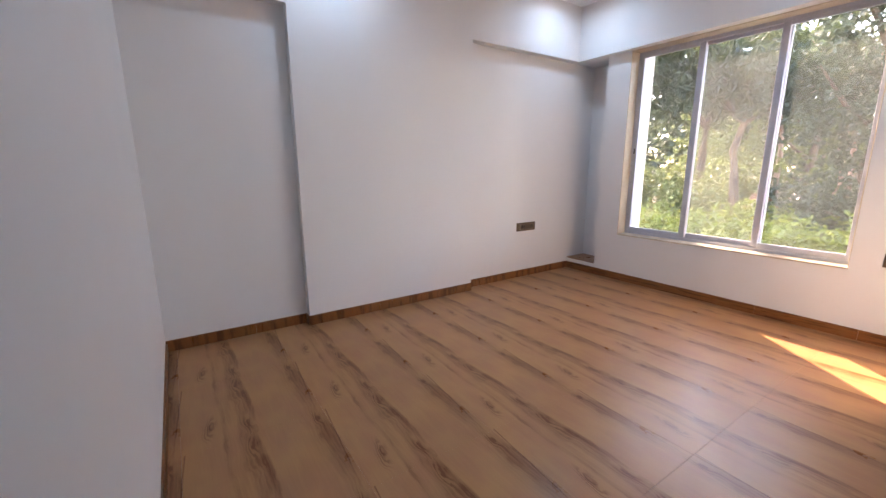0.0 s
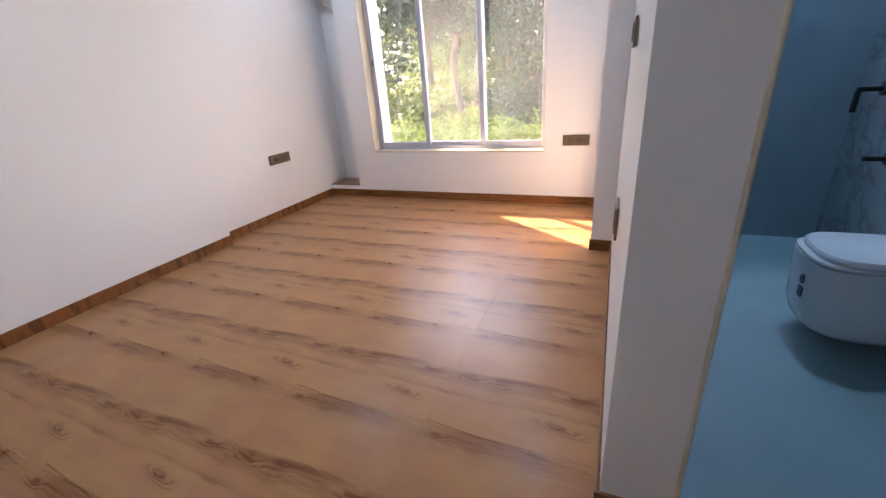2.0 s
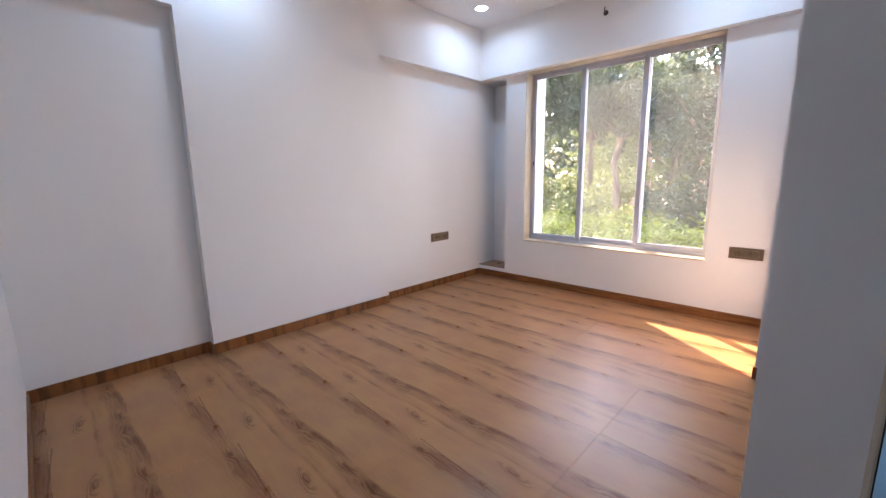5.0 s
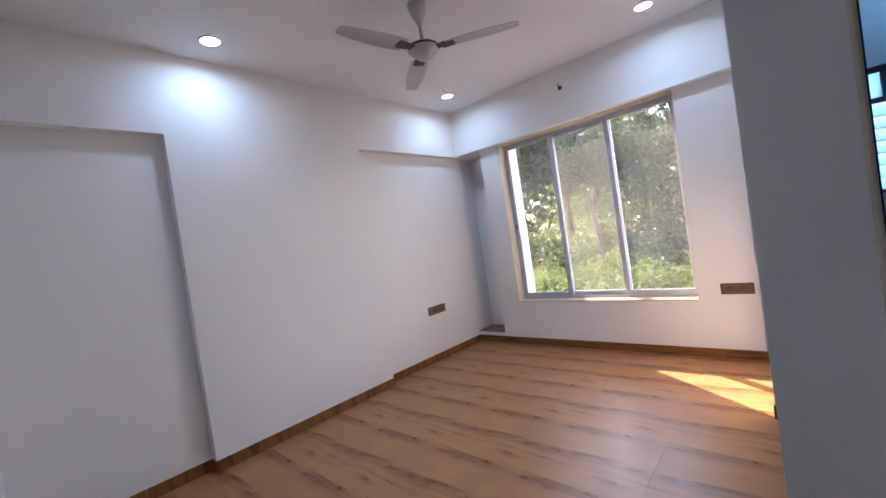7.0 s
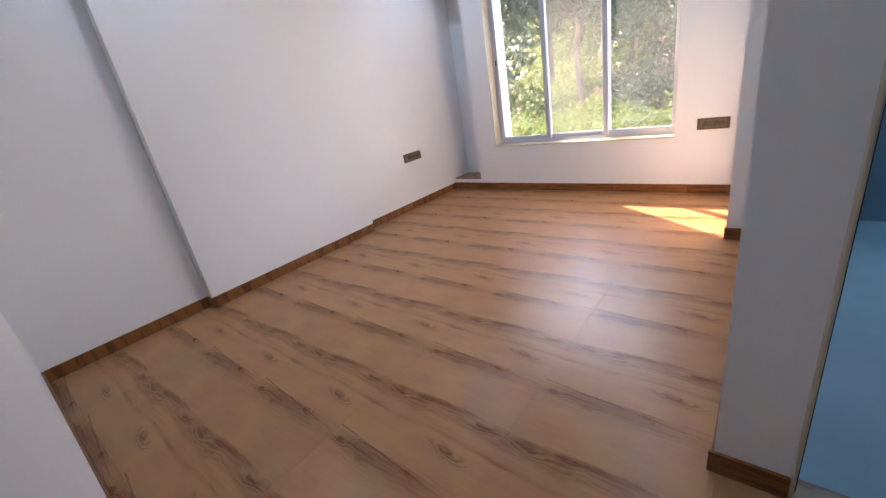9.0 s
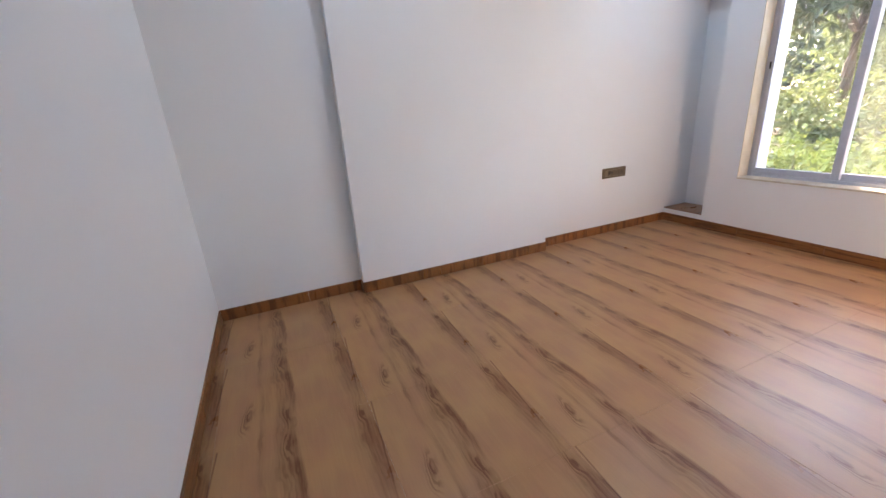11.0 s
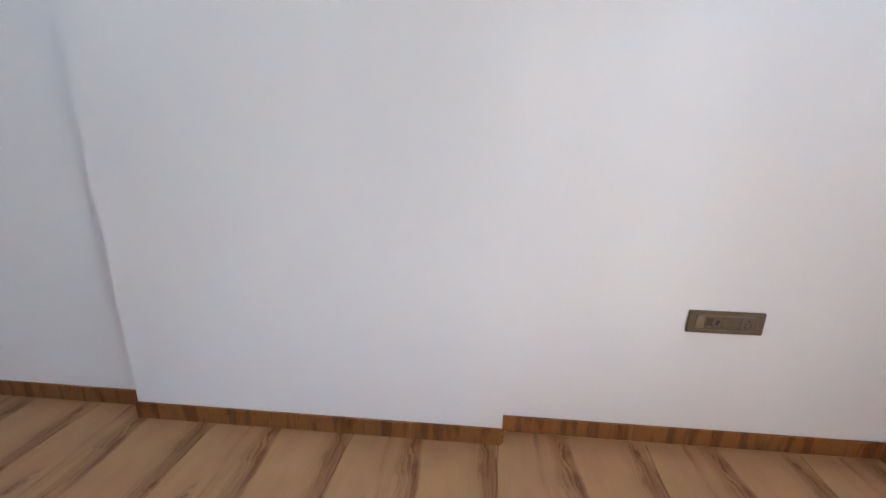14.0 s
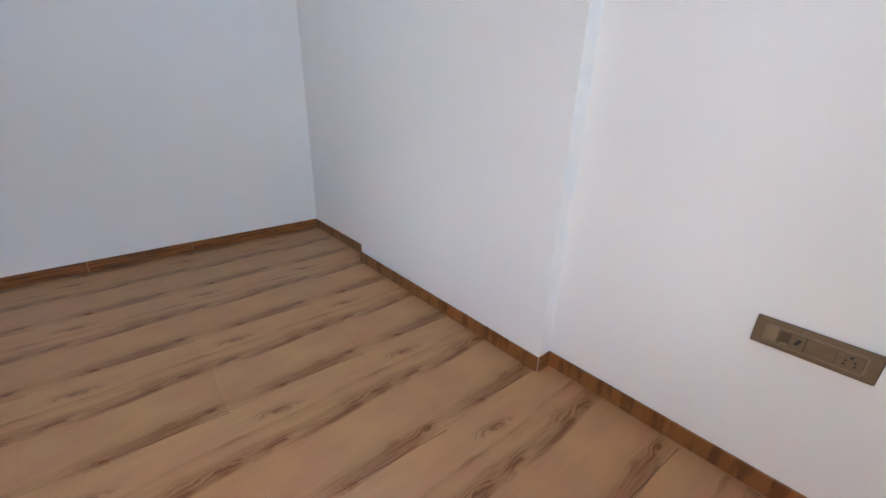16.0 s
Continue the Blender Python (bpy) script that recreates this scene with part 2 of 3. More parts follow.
LEAF_MANGO = leafy("mango_leaves", (0.032, 0.045, 0.020), (0.056, 0.068, 0.030), (0.12, 0.15, 0.05))
LEAF_GREY = leafy("grey_green_leaves", (0.042, 0.055, 0.034), (0.070, 0.086, 0.054), (0.11, 0.14, 0.075))
LEAF_BRIGHT = leafy("bright_shrub_leaves", (0.105, 0.142, 0.022), (0.185, 0.21, 0.04), (0.30, 0.33, 0.055))
LEAF_YELLOW = leafy("yellow_green_leaves", (0.09, 0.12, 0.036), (0.145, 0.17, 0.06), (0.25, 0.285, 0.095))


def bark():
    m = material("bark", (0.16, 0.11, 0.08), 0.9)
    vec, x, y, z = place(m)
    n = grain(m, vec, 7, (1, 1, 0.25), detail=6)
    feed(m, "Base Color", blend(m, n.step(0.3, 0.7), (0.20, 0.14, 0.10), (0.07, 0.05, 0.04)))
    relief(m, n, 0.8, 0.02)
    return m


def pale_bark():
    m = material("pale_bark", (0.42, 0.30, 0.24), 0.85)
    vec, x, y, z = place(m)
    n = grain(m, vec, 9, (1, 1, 0.3), detail=5)
    feed(m, "Base Color", blend(m, n.step(0.35, 0.7), (0.48, 0.34, 0.27), (0.25, 0.17, 0.13)))
    return m


PALE_BARK = pale_bark()


def earth(name, green):
    m = material(name, (0.25, 0.17, 0.11), 0.95)
    vec, x, y, z = place(m)
    n = grain(m, vec, 0.8, detail=8, rough=0.65)
    g = grain(m, vec, 0.35, detail=4)
    c = blend(m, n.step(0.35, 0.7), (0.34, 0.19, 0.12), (0.20, 0.12, 0.075))
    feed(m, "Base Color", blend(m, g.step(0.5, 0.65) * green, c, (0.10, 0.14, 0.04)))
    relief(m, n, 0.6, 0.05)
    return m


BARK, EARTH, RED_EARTH = bark(), earth("earth", 1.0), earth("red_earth", 0.15)


# ---- mesh helpers ----
def box(bm, lo, hi, bevel=0.0, segs=1):
    m = Matrix.LocRotScale([(a + b) / 2 for a, b in zip(lo, hi)], None, [b - a for a, b in zip(lo, hi)])
    made = bmesh.ops.create_cube(bm, size=1, matrix=m)["verts"]
    if bevel:
        edges = list({e for v in made for e in v.link_edges})
        bmesh.ops.bevel(bm, geom=edges, offset=bevel, segments=segs, affect="EDGES", profile=0.5)
    return bm


def lathe(bm, profile, steps=32, m=Matrix()):
    """Turn (radius, height) pairs round z, capped where the radius is 0."""
    rings = []
    for r, h in profile:
        if r < 1e-6:
            rings.append([bm.verts.new(m @ Vector((0, 0, h)))])
        else:
            rings.append([bm.verts.new(m @ Vector((r * math.cos(2 * math.pi * i / steps), r * math.sin(2 * math.pi * i / steps), h))) for i in range(steps)])
    for a, b in zip(rings, rings[1:]):
        for i in range(steps):
            j = (i + 1) % steps
            if len(a) == 1 and len(b) == 1:
                continue
            if len(a) == 1:
                bm.faces.new((a[0], b[j], b[i]))
            elif len(b) == 1:
                bm.faces.new((a[i], a[j], b[0]))
            else:
                bm.faces.new((a[i], a[j], b[j], b[i]))
    return bm


def mesh_of(name, bm, mat, smooth=False):
    me = bpy.data.meshes.new(name)
    bmesh.ops.recalc_face_normals(bm, faces=bm.faces)
    bm.to_mesh(me)
    bm.free()
    me.materials.append(mat)
    if smooth:
        me.polygons.foreach_set("use_smooth", [True] * len(me.polygons))
        me.set_sharp_from_angle(angle=radians(40))
    return me


def part(name, bm, mat, parent=None, label="", smooth=False):
    ob = new(name, mesh_of(name, bm, mat, smooth))
    if parent:
        ob.parent = parent
    if label:
        ob["label"] = label
    return ob


def boxes(name, mat, spans, label, parent=None):
    """A piece of the setting out of butted blocks."""
    bm = bmesh.new()
    for x0, x1, y0, y1, z0, z1 in spans:
        box(bm, (x0, y0, z0), (x1, y1, z1))
    ob = part(name, bm, mat, parent)
    return tagged(ob, label, "wall" if name.startswith("wall") else "", kind="structure")


# ---- plan, in metres ----
Y0, YW, YB, YOUT = 0.338, 4.323, 4.238, 4.68      # near wall, window wall, beam face, outer face
XR, XP, XE, XQ = 0.008, 0.083, 3.006, 2.877      # recess, panel and beams, partition, column
YA, YP = 1.256, 2.815                             # panel from, to
ZC, ZS, ZR = 2.80, 2.272, 2.255                   # ceiling, beam soffit, recess top
YD, YDB = 1.465, 1.555                            # bathroom front wall
WX0, WX1, WZ0 = 0.635, 2.393, 0.483               # window opening
SK = 0.077

boxes("wall_west", WHITE, [
    (-0.25, XR, Y0 - 0.15, YA, -0.1, ZR), (-0.25, XP, Y0 - 0.15, YA, ZR, 2.9), (-0.25, XP, YA, YP, -0.1, 2.9),
    (-0.25, 0, YP, YOUT, -0.7, ZS), (-0.25, XP, YP, YB, ZS, 2.9)],
    "white painted wall with a raised panel and a shallow recess")
boxes("wall_north", WHITE, [
    (0, 0.385, YW, YOUT, -0.7, 0.119), (0, 0.385, 4.63, YOUT, 0.119, ZS), (0.385, 3.106, YW, YOUT, -0.7, WZ0),
    (0.385, WX0, YW, YOUT, WZ0, ZS), (WX1, 3.106, YW, YOUT, WZ0, ZS), (-0.25, 3.106, YB, YOUT, ZS, 2.9)],
    "white painted window wall with a deep beam over it")
east = boxes("wall_east", WHITE, [
    (XE, 3.106, YDB, YW, -0.1, 2.9), (XE, 3.181, YD, YDB, -0.1, 2.9), (3.181, 3.99, YD, YDB, 2.06, 2.9),
    (3.99, 4.70, YD, YDB, -0.1, 2.9), (XQ, XE, 3.311, YW, -0.1, 2.9)],
    "white painted partition wall with a projecting column")
boxes("wall_fin", CREAM_PAINT, [(0.25, 0.431, YOUT, 5.08, -0.8, 2.9)], "cream painted fin wall outside the window")
for vert in east.data.vertices:   # the partition runs slightly out of square
    if abs(vert.co.x - XE) < 1e-4 and vert.co.y < 1.6:
        vert.co.x += 0.006
boxes("wall_south", WHITE, [(XR, 4.70, Y0 - 0.15, Y0, -0.1, 2.9)], "plain white painted wall")
boxes("wall_entry", WHITE, [(4.60, 4.70, Y0, YD, -0.1, 2.9)], "plain white painted wall closing the passage")
boxes("ceiling", CEIL, [(-0.25, 4.70, Y0 - 0.15, YOUT, ZC, 2.95)], "flat white painted ceiling")
# bathroom shell
boxes("wall_bath_side", BATH_MARBLE, [(4.25, 4.35, YDB, 4.0, -0.1, 2.9)], "grey veined marble tiled bathroom wall")
boxes("wall_bath_lining", BATH_WALL, [(3.106, 3.118, YDB, 3.85, -0.1, 2.8)], "blue grey tiled bathroom wall")
BX0, BX1, BZ0, BZ1 = 3.28, 3.84, 1.20, 1.92
boxes("wall_bath_back", BATH_WALL, [
    (3.106, BX0, 3.85, 4.0, -0.1, 2.8), (BX1, 4.25, 3.85, 4.0, -0.1, 2.8),
    (BX0, BX1, 3.85, 4.0, -0.1, BZ0), (BX0, BX1, 3.85, 4.0, BZ1, 2.8)], "blue grey tiled bathroom wall with a louvred opening")
boxes("floor_bath", BATH_FLOOR, [(3.118, 4.25, YDB, 3.85, -0.1, -0.02)], "smooth blue grey bathroom floor")
boxes("threshold", BATH_FLOOR, [(3.21, 3.95, YDB - 0.012, YDB, -0.1, 0.001)], "narrow grey stone threshold strip")
boxes("floor_base", GROUT, [(-0.01, XE, Y0, YW, -0.1, -0.009), (XE, 4.6, Y0, YD, -0.1, -0.009), (3.17, 3.99, YD, YDB - 0.012, -0.1, -0.009)], "brown floor bed under the tiles")
boxes("niche_ledge", SKIRT_ALONG, [(0.0, 0.385, YW + 0.002, 4.63, 0.119, 0.127)], "brown wood print tile on the niche ledge")


# ---- the bedroom window ----
def empty(name, at=(0, 0, 0)):
    ob = new(name)
    ob.empty_display_size = 0.1
    ob.location = at
    return ob


def bar(name, mat, lo, hi, parent, bevel=0.002, label=""):
    return part(name, box(bmesh.new(), lo, hi, bevel), mat, parent, label)


YF = 4.445
lining = tagged(empty("window_lining"), "cream marble lining round the window opening", "window lining", kind="structure")
bar("jamb", CREAM, (WX0, YW - 0.002, WZ0 + 0.012), (WX0 + 0.006, YF, ZS - 0.008), lining)
bar("jamb", CREAM, (WX1 - 0.006, YW - 0.002, WZ0 + 0.012), (WX1, YF, ZS - 0.008), lining)
bar("sill", CREAM, (WX0, YW - 0.006, WZ0 - 0.001), (WX1, YF, WZ0 + 0.012), lining)
bar("head", CREAM, (WX0, YW - 0.002, ZS - 0.008), (WX1, YF, ZS - 0.001), lining)

window = tagged(empty("window_1"), "three pane sliding aluminium window with dusty glass, closed", "window", kind="structure")
fx0, fx1, fz0, fz1 = WX0, WX1, WZ0, ZS - 0.001
bar("window_frame", ALU, (fx0, YF, fz0), (fx0 + 0.036, YF + 0.11, fz1), window, label="left upright of the aluminium frame")
bar("window_frame", ALU, (fx1 - 0.036, YF, fz0), (fx1, YF + 0.11, fz1), window)
bar("window_frame", ALU, (fx0 + 0.036, YF, fz1 - 0.034), (fx1 - 0.036, YF + 0.11, fz1), window)
bar("window_frame", ALU, (fx0 + 0.036, YF + 0.002, fz0), (fx1 - 0.036, YF + 0.11, fz0 + 0.034), window)
for k in range(3):   # track ribs on the sill
    bar("track", ALU, (fx0 + 0.036, YF + 0.012 + 0.036 * k, fz0 + 0.034), (fx1 - 0.036, YF + 0.018 + 0.036 * k, fz0 + 0.042), window, 0)


def sash(x0, x1, layer, glass, left, right):
    y0 = YF + 0.004 + 0.036 * layer
    y1 = y0 + 0.028
    z0, z1 = fz0 + 0.040, fz1 - 0.030
    s = empty("sash")
    s.parent = window
    bar("stile", ALU, (x0, y0, z0), (x0 + left, y1, z1), s, 0.003)
    bar("stile", ALU, (x1 - right, y0, z0), (x1, y1, z1), s, 0.003)
    bar("rail", ALU, (x0 + left, y0 + 0.001, z0), (x1 - right, y1 - 0.001, z0 + 0.040), s)
    bar("rail", ALU, (x0 + left, y0 + 0.001, z1 - 0.030), (x1 - right, y1 - 0.001, z1), s)
    g = bar("pane", glass, (x0 + left - 0.004, y0 + 0.011, z0 + 0.036), (x1 - right + 0.004, y0 + 0.016, z1 - 0.026), s, 0)
    g.visible_shadow = False
    return s


first = sash(fx0 + 0.014, 1.236, 0, GLASS, 0.040, 0.050)
sash(1.180, 1.820, 1, GLASS_DUSTY, 0.050, 0.046)
sash(1.765, fx1 - 0.014, 0, GLASS, 0.048, 0.034)
bm = bmesh.new()
box(bm, (fx0 + 0.028, YF - 0.002, 1.31), (fx0 + 0.040, YF + 0.005, 1.36), 0.002)
part("latch", bm, BLACK, first, "small black sash lock")
bm = bmesh.new()
box(bm, (fx1 - 0.040, YF - 0.002, 1.36), (fx1 - 0.032, YF + 0.005, 1.40), 0.002)
part("latch", bm, ALU, first)

# ---- bathroom door lining ----
lin = tagged(empty("door_lining"), "cream stone door lining of the bathroom doorway", "door frame", kind="structure")
bar("jamb", CREAM, (3.181, YD - 0.004, 0.0), (3.193, YDB + 0.004, 2.03), lin, 0.004)
bar("jamb", CREAM, (3.963, YD - 0.006, 0.0), (3.99, YDB + 0.004, 2.03), lin, 0.004)
bar("head", CREAM, (3.181, YD - 0.006, 2.03), (3.99, YDB + 0.004, 2.06), lin, 0.004)
bar("gasket", BLACK, (3.193, YD + 0.03, 0.0), (3.199, YD + 0.05, 2.03), lin, 0, "black rubber door seal")


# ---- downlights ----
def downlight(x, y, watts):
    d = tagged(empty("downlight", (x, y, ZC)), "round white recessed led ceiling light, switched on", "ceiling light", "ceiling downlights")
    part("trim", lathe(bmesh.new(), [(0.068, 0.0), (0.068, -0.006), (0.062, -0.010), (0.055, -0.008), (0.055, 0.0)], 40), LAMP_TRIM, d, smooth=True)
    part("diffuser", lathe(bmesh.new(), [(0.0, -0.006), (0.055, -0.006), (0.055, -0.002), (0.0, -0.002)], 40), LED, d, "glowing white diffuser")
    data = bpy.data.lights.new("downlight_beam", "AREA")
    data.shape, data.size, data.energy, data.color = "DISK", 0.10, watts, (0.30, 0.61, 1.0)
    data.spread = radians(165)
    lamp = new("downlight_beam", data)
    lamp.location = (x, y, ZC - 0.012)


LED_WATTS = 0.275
# the fourth is unseen: added by symmetry, it brightens the entry side
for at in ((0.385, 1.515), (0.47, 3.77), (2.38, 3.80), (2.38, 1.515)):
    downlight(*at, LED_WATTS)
downlight(3.80, 3.55, 0.62)   # over the shower end of the bathroom


# ---- ceiling fan ----
def blade_mesh():
    bm = bmesh.new()
    n = 14
    rows = []
    for i in range(n + 1):
        s = i / n
        r = 0.155 + 0.445 * s
        w = 0.052 + 0.014 * math.sin(math.pi * min(1, s * 1.1)) - 0.012 * s
        if i == n:
            w *= 0.72
        tilt = 0.16 - 0.08 * s
        droop = -0.012 * s
        ring = []
        for side, up in ((-1, 1), (0, 1), (1, 1), (1, -1), (0, -1), (-1, -1)):
            yy = side * w
            zz = droop + yy * tilt + (0.006 if side == 0 else 0.0) + up * 0.0022
            ring.append(bm.verts.new((r, yy, zz)))
        rows.append(ring)
    for a, b in zip(rows, rows[1:]):
        for k in range(6):
            bm.faces.new((a[k], a[(k + 1) % 6], b[(k + 1) % 6], b[k]))
    bm.faces.new(rows[0])
    bm.faces.new(rows[-1])
    return bm


fan = tagged(empty("ceiling_fan", (1.43, 2.375, ZC)), "brown grey three blade ceiling fan hanging from the ceiling", "ceiling fan")
part("canopy", lathe(bmesh.new(), [(0.0, 0.0), (0.062, 0.0), (0.062, -0.02), (0.050, -0.06), (0.030, -0.10), (0.014, -0.135), (0.0, -0.135)]), FAN_PAINT, fan, smooth=True)
part("downrod", lathe(bmesh.new(), [(0.011, -0.12), (0.010, -0.19), (0.012, -0.215), (0.022, -0.245), (0.036, -0.262), (0.0, -0.262)], 20), FAN_PAINT, fan, smooth=True)
motor = part("motor", lathe(bmesh.new(), [(0.0, -0.25), (0.04, -0.252), (0.085, -0.262), (0.098, -0.275), (0.098, -0.288), (0.088, -0.305), (0.060, -0.330), (0.040, -0.345), (0.0, -0.350)], 40), FAN_PAINT, fan, smooth=True)
part("band", lathe(bmesh.new(), [(0.0985, -0.272), (0.1005, -0.275), (0.1005, -0.283), (0.0985, -0.286)], 40), FAN_DARK, motor, "dark trim ring", smooth=True)
bme = mesh_of("blade", blade_mesh(), FAN_PAINT, True)
bm = bmesh.new()
box(bm, (0.085, -0.026, -0.004), (0.125, 0.026, 0.004), 0.003)
box(bm, (0.120, -0.038, -0.006), (0.205, 0.038, 0.0035), 0.004)
ime = mesh_of("blade_iron", bm, FAN_DARK)
for deg in (24, 144, 264):
    blade = new("blade", bme)
    blade.parent = fan
    blade.matrix_local = pose(0, 0, -0.292, 0, 0, deg)
    iron = new("blade_iron", ime)
    iron.parent = blade
    iron["label"] = "dark blade bracket"

# ---- hook on the beam ----
hook = tagged(empty("wall_hook", (1.487, YB, 2.60)), "small dark metal hook with a cut wire end on the beam", "hook")
part("rose", lathe(bmesh.new(), [(0.0, 0.012), (0.018, 0.010), (0.022, 0.0), (0.0, 0.0)], 20, Matrix.Rotation(radians(90), 4, "X")), BRONZE_DARK, hook, smooth=True)
cu = bpy.data.curves.new("wire", "CURVE")
cu.dimensions, cu.bevel_depth, cu.bevel_resolution = "3D", 0.004, 2
sp = cu.splines.new("BEZIER")
sp.bezier_points.add(3)
for bp, co in zip(sp.bezier_points, ((0, -0.008, 0), (0.004, -0.045, 0.006), (0.010, -0.052, 0.028), (0.004, -0.03, 0.036))):
    bp.co = co
    bp.handle_left_type = bp.handle_right_type = "AUTO"
cu.materials.append(BRONZE_DARK)
wire = new("wire", cu)
wire.parent = hook


# ---- switch plates: built facing -y with the centre of the back at the origin ----
def disc(bm, x, z, r, y0, y1, steps=14):
    lathe(bm, [(0, y0), (r, y0), (r, y1), (0, y1)], steps, Matrix.Translation((x, 0, z)) @ Matrix.Rotation(radians(90), 4, "X"))


def plate(name, label, w, h, modules):
    p = tagged(empty(name), label, "socket" if "socket" in name else "switch")
    part("cover", box(bmesh.new(), (-w / 2, -0.010, -h / 2), (w / 2, 0, h / 2), 0.004, 2), BRONZE, p)
    iw, ih = w - 0.062, h - 0.040
    bm = bmesh.new()
    box(bm, (-iw / 2, -0.0135, ih / 2), (iw / 2, -0.009, ih / 2 + 0.004), 0.001)
    box(bm, (-iw / 2, -0.0135, -ih / 2 - 0.004), (iw / 2, -0.009, -ih / 2), 0.001)
    box(bm, (-iw / 2 - 0.004, -0.0135, -ih / 2), (-iw / 2, -0.009, ih / 2), 0.001)
    box(bm, (iw / 2, -0.0135, -ih / 2), (iw / 2 + 0.004, -0.009, ih / 2), 0.001)
    part("grid_frame", bm, BRONZE_LIGHT, p)
    total = sum(m[1] for m in modules)
    x = -iw / 2
    for kind, share in modules:
        mw = iw * share / total
        c = x + mw / 2
        mod = part("module" if kind != "rocker" else "rocker", box(bmesh.new(), (x + 0.0008, -0.0125 if kind != "rocker" else -0.0145, -ih / 2 + 0.0008), (x + mw - 0.0008, -0.009, ih / 2 - 0.0008), 0.0012),
                   {"dark": BRONZE_DARK, "pale": BRONZE_LIGHT}.get(kind, BRONZE), p)
        if kind == "socket":
            bm = bmesh.new()
            disc(bm, c, 0.0125, 0.0042, 0.0118, 0.0132)
            for dx, dz, r in ((-0.0095, 0.001, 0.003), (0.0095, 0.001, 0.003), (-0.011, -0.010, 0.0032), (0.011, -0.010, 0.0032)):
                disc(bm, c + dx, dz, r, 0.0118, 0.0132)
            part("pin_holes", bm, BLACK, mod, "black pin holes")
        elif kind == "jack":
            bm = bmesh.new()
            box(bm, (c - 0.026, -0.0132, -0.018), (c - 0.002, -0.012, 0.019))
            part("jack_opening", bm, BRONZE_DARK, mod, "dark recessed data jack")
            bm = bmesh.new()
            box(bm, (c - 0.022, -0.0140, -0.019), (c - 0.004, -0.012, -0.014))
            part("jack_flap", bm, BRONZE_LIGHT, mod, "pale lower edge of the jack")
            bm = bmesh.new()
            box(bm, (c + 0.008, -0.0132, -0.009), (c + 0.018, -0.012, 0.0))
            box(bm, (c + 0.012, -0.0132, 0.0), (c + 0.022, -0.012, 0.010))
            part("icon", bm, BLACK, mod, "small dark printed icon")
        elif kind == "rocker":
            bm = bmesh.new()
            box(bm, (c - 0.004, -0.0152, -0.016), (c + 0.004, -0.0142, -0.014))
            part("mark", bm, BLACK, mod)
        x += mw
    return p


s1 = plate("wall_socket", "bronze coloured wide socket plate with a data jack", 0.273, 0.090, [("pale", 1), ("jack", 2.2), ("plain", 2.4), ("socket", 2)])
s1.matrix_world = pose(0.0, 3.621, 0.553, 0, 0, 90)
s2 = plate("wall_socket", "bronze coloured double socket plate below the window's side", 0.221, 0.090, [("socket", 2), ("rocker", 1), ("socket", 2), ("rocker", 1)])
s2.matrix_world = pose(2.6615, YW, 0.577)
s3 = plate("light_switch", "bronze coloured switch plate on the partition wall", 0.15, 0.090, [("rocker", 1), ("rocker", 1), ("rocker", 1)])
s3.matrix_world = pose(XE, 2.30, 1.233, 0, 0, -90)
s4 = plate("light_switch", "bronze coloured switch plate low on the partition wall", 0.15, 0.13, [("rocker", 1), ("dark", 1), ("rocker", 1)])
s4.matrix_world = pose(XE, 2.25, 0.59, 0, 0, -90)


# ---- toilet ----
def d_outline(length, width, n=28):
    """A rounded D from the wall (x = 0) to the front at -length."""
    pts = []
    for i in range(n + 1):
        a = math.pi * i / n
        sx, sy = math.sin(a), math.cos(a)
        pts.append((-(length - 0.17) - 0.17 * abs(sx) ** 0.62, width / 2 * math.copysign(abs(sy) ** 0.62, sy)))
    return [(0.0, width / 2 * 0.98)] + pts + [(0.0, -width / 2 * 0.98)]


def loft(bm, layers):
    rings = [[bm.verts.new((x, y, z)) for x, y in d_outline(l, w)] for l, w, z in layers]
    n = len(rings[0])
    for a, b in zip(rings, rings[1:]):
        for i in range(n):
            bm.faces.new((a[i], a[(i + 1) % n], b[(i + 1) % n], b[i]))
    bm.faces.new(rings[0])
    bm.faces.new(rings[-1])
    return bm


wc = tagged(empty("toilet", (4.262, 2.610, 0.0)), "white wall hung toilet with its lid closed on the bathroom wall", "toilet")
bowl = part("bowl", loft(bmesh.new(), [(0.40, 0.24, 0.040), (0.465, 0.29, 0.048), (0.500, 0.325, 0.075), (0.518, 0.345, 0.13), (0.526, 0.355, 0.24), (0.532, 0.362, 0.345), (0.530, 0.360, 0.358), (0.520, 0.350, 0.360)]), CERAMIC, wc, smooth=True)
part("seat", loft(bmesh.new(), [(0.520, 0.352, 0.363), (0.528, 0.360, 0.366), (0.528, 0.360, 0.374), (0.520, 0.352, 0.377)]), CERAMIC, wc, smooth=True)
part("lid", loft(bmesh.new(), [(0.498, 0.334, 0.377), (0.508, 0.344, 0.380), (0.509, 0.345, 0.394), (0.502, 0.338, 0.402), (0.48, 0.318, 0.405)]), CERAMIC, wc, smooth=True)
bm = bmesh.new()
lathe(bm, [(0, 0), (0.022, 0), (0.022, 0.002), (0, 0.002)], 20, Matrix.Translation((-0.526, -0.060, 0.272)) @ Matrix.Rotation(radians(-88), 4, "Y"))
box(bm, (-0.527, -0.080, 0.192), (-0.521, -0.042, 0.238), 0.002)
part("sticker", bm, STICKER, bowl, "two dark blue maker's stickers")

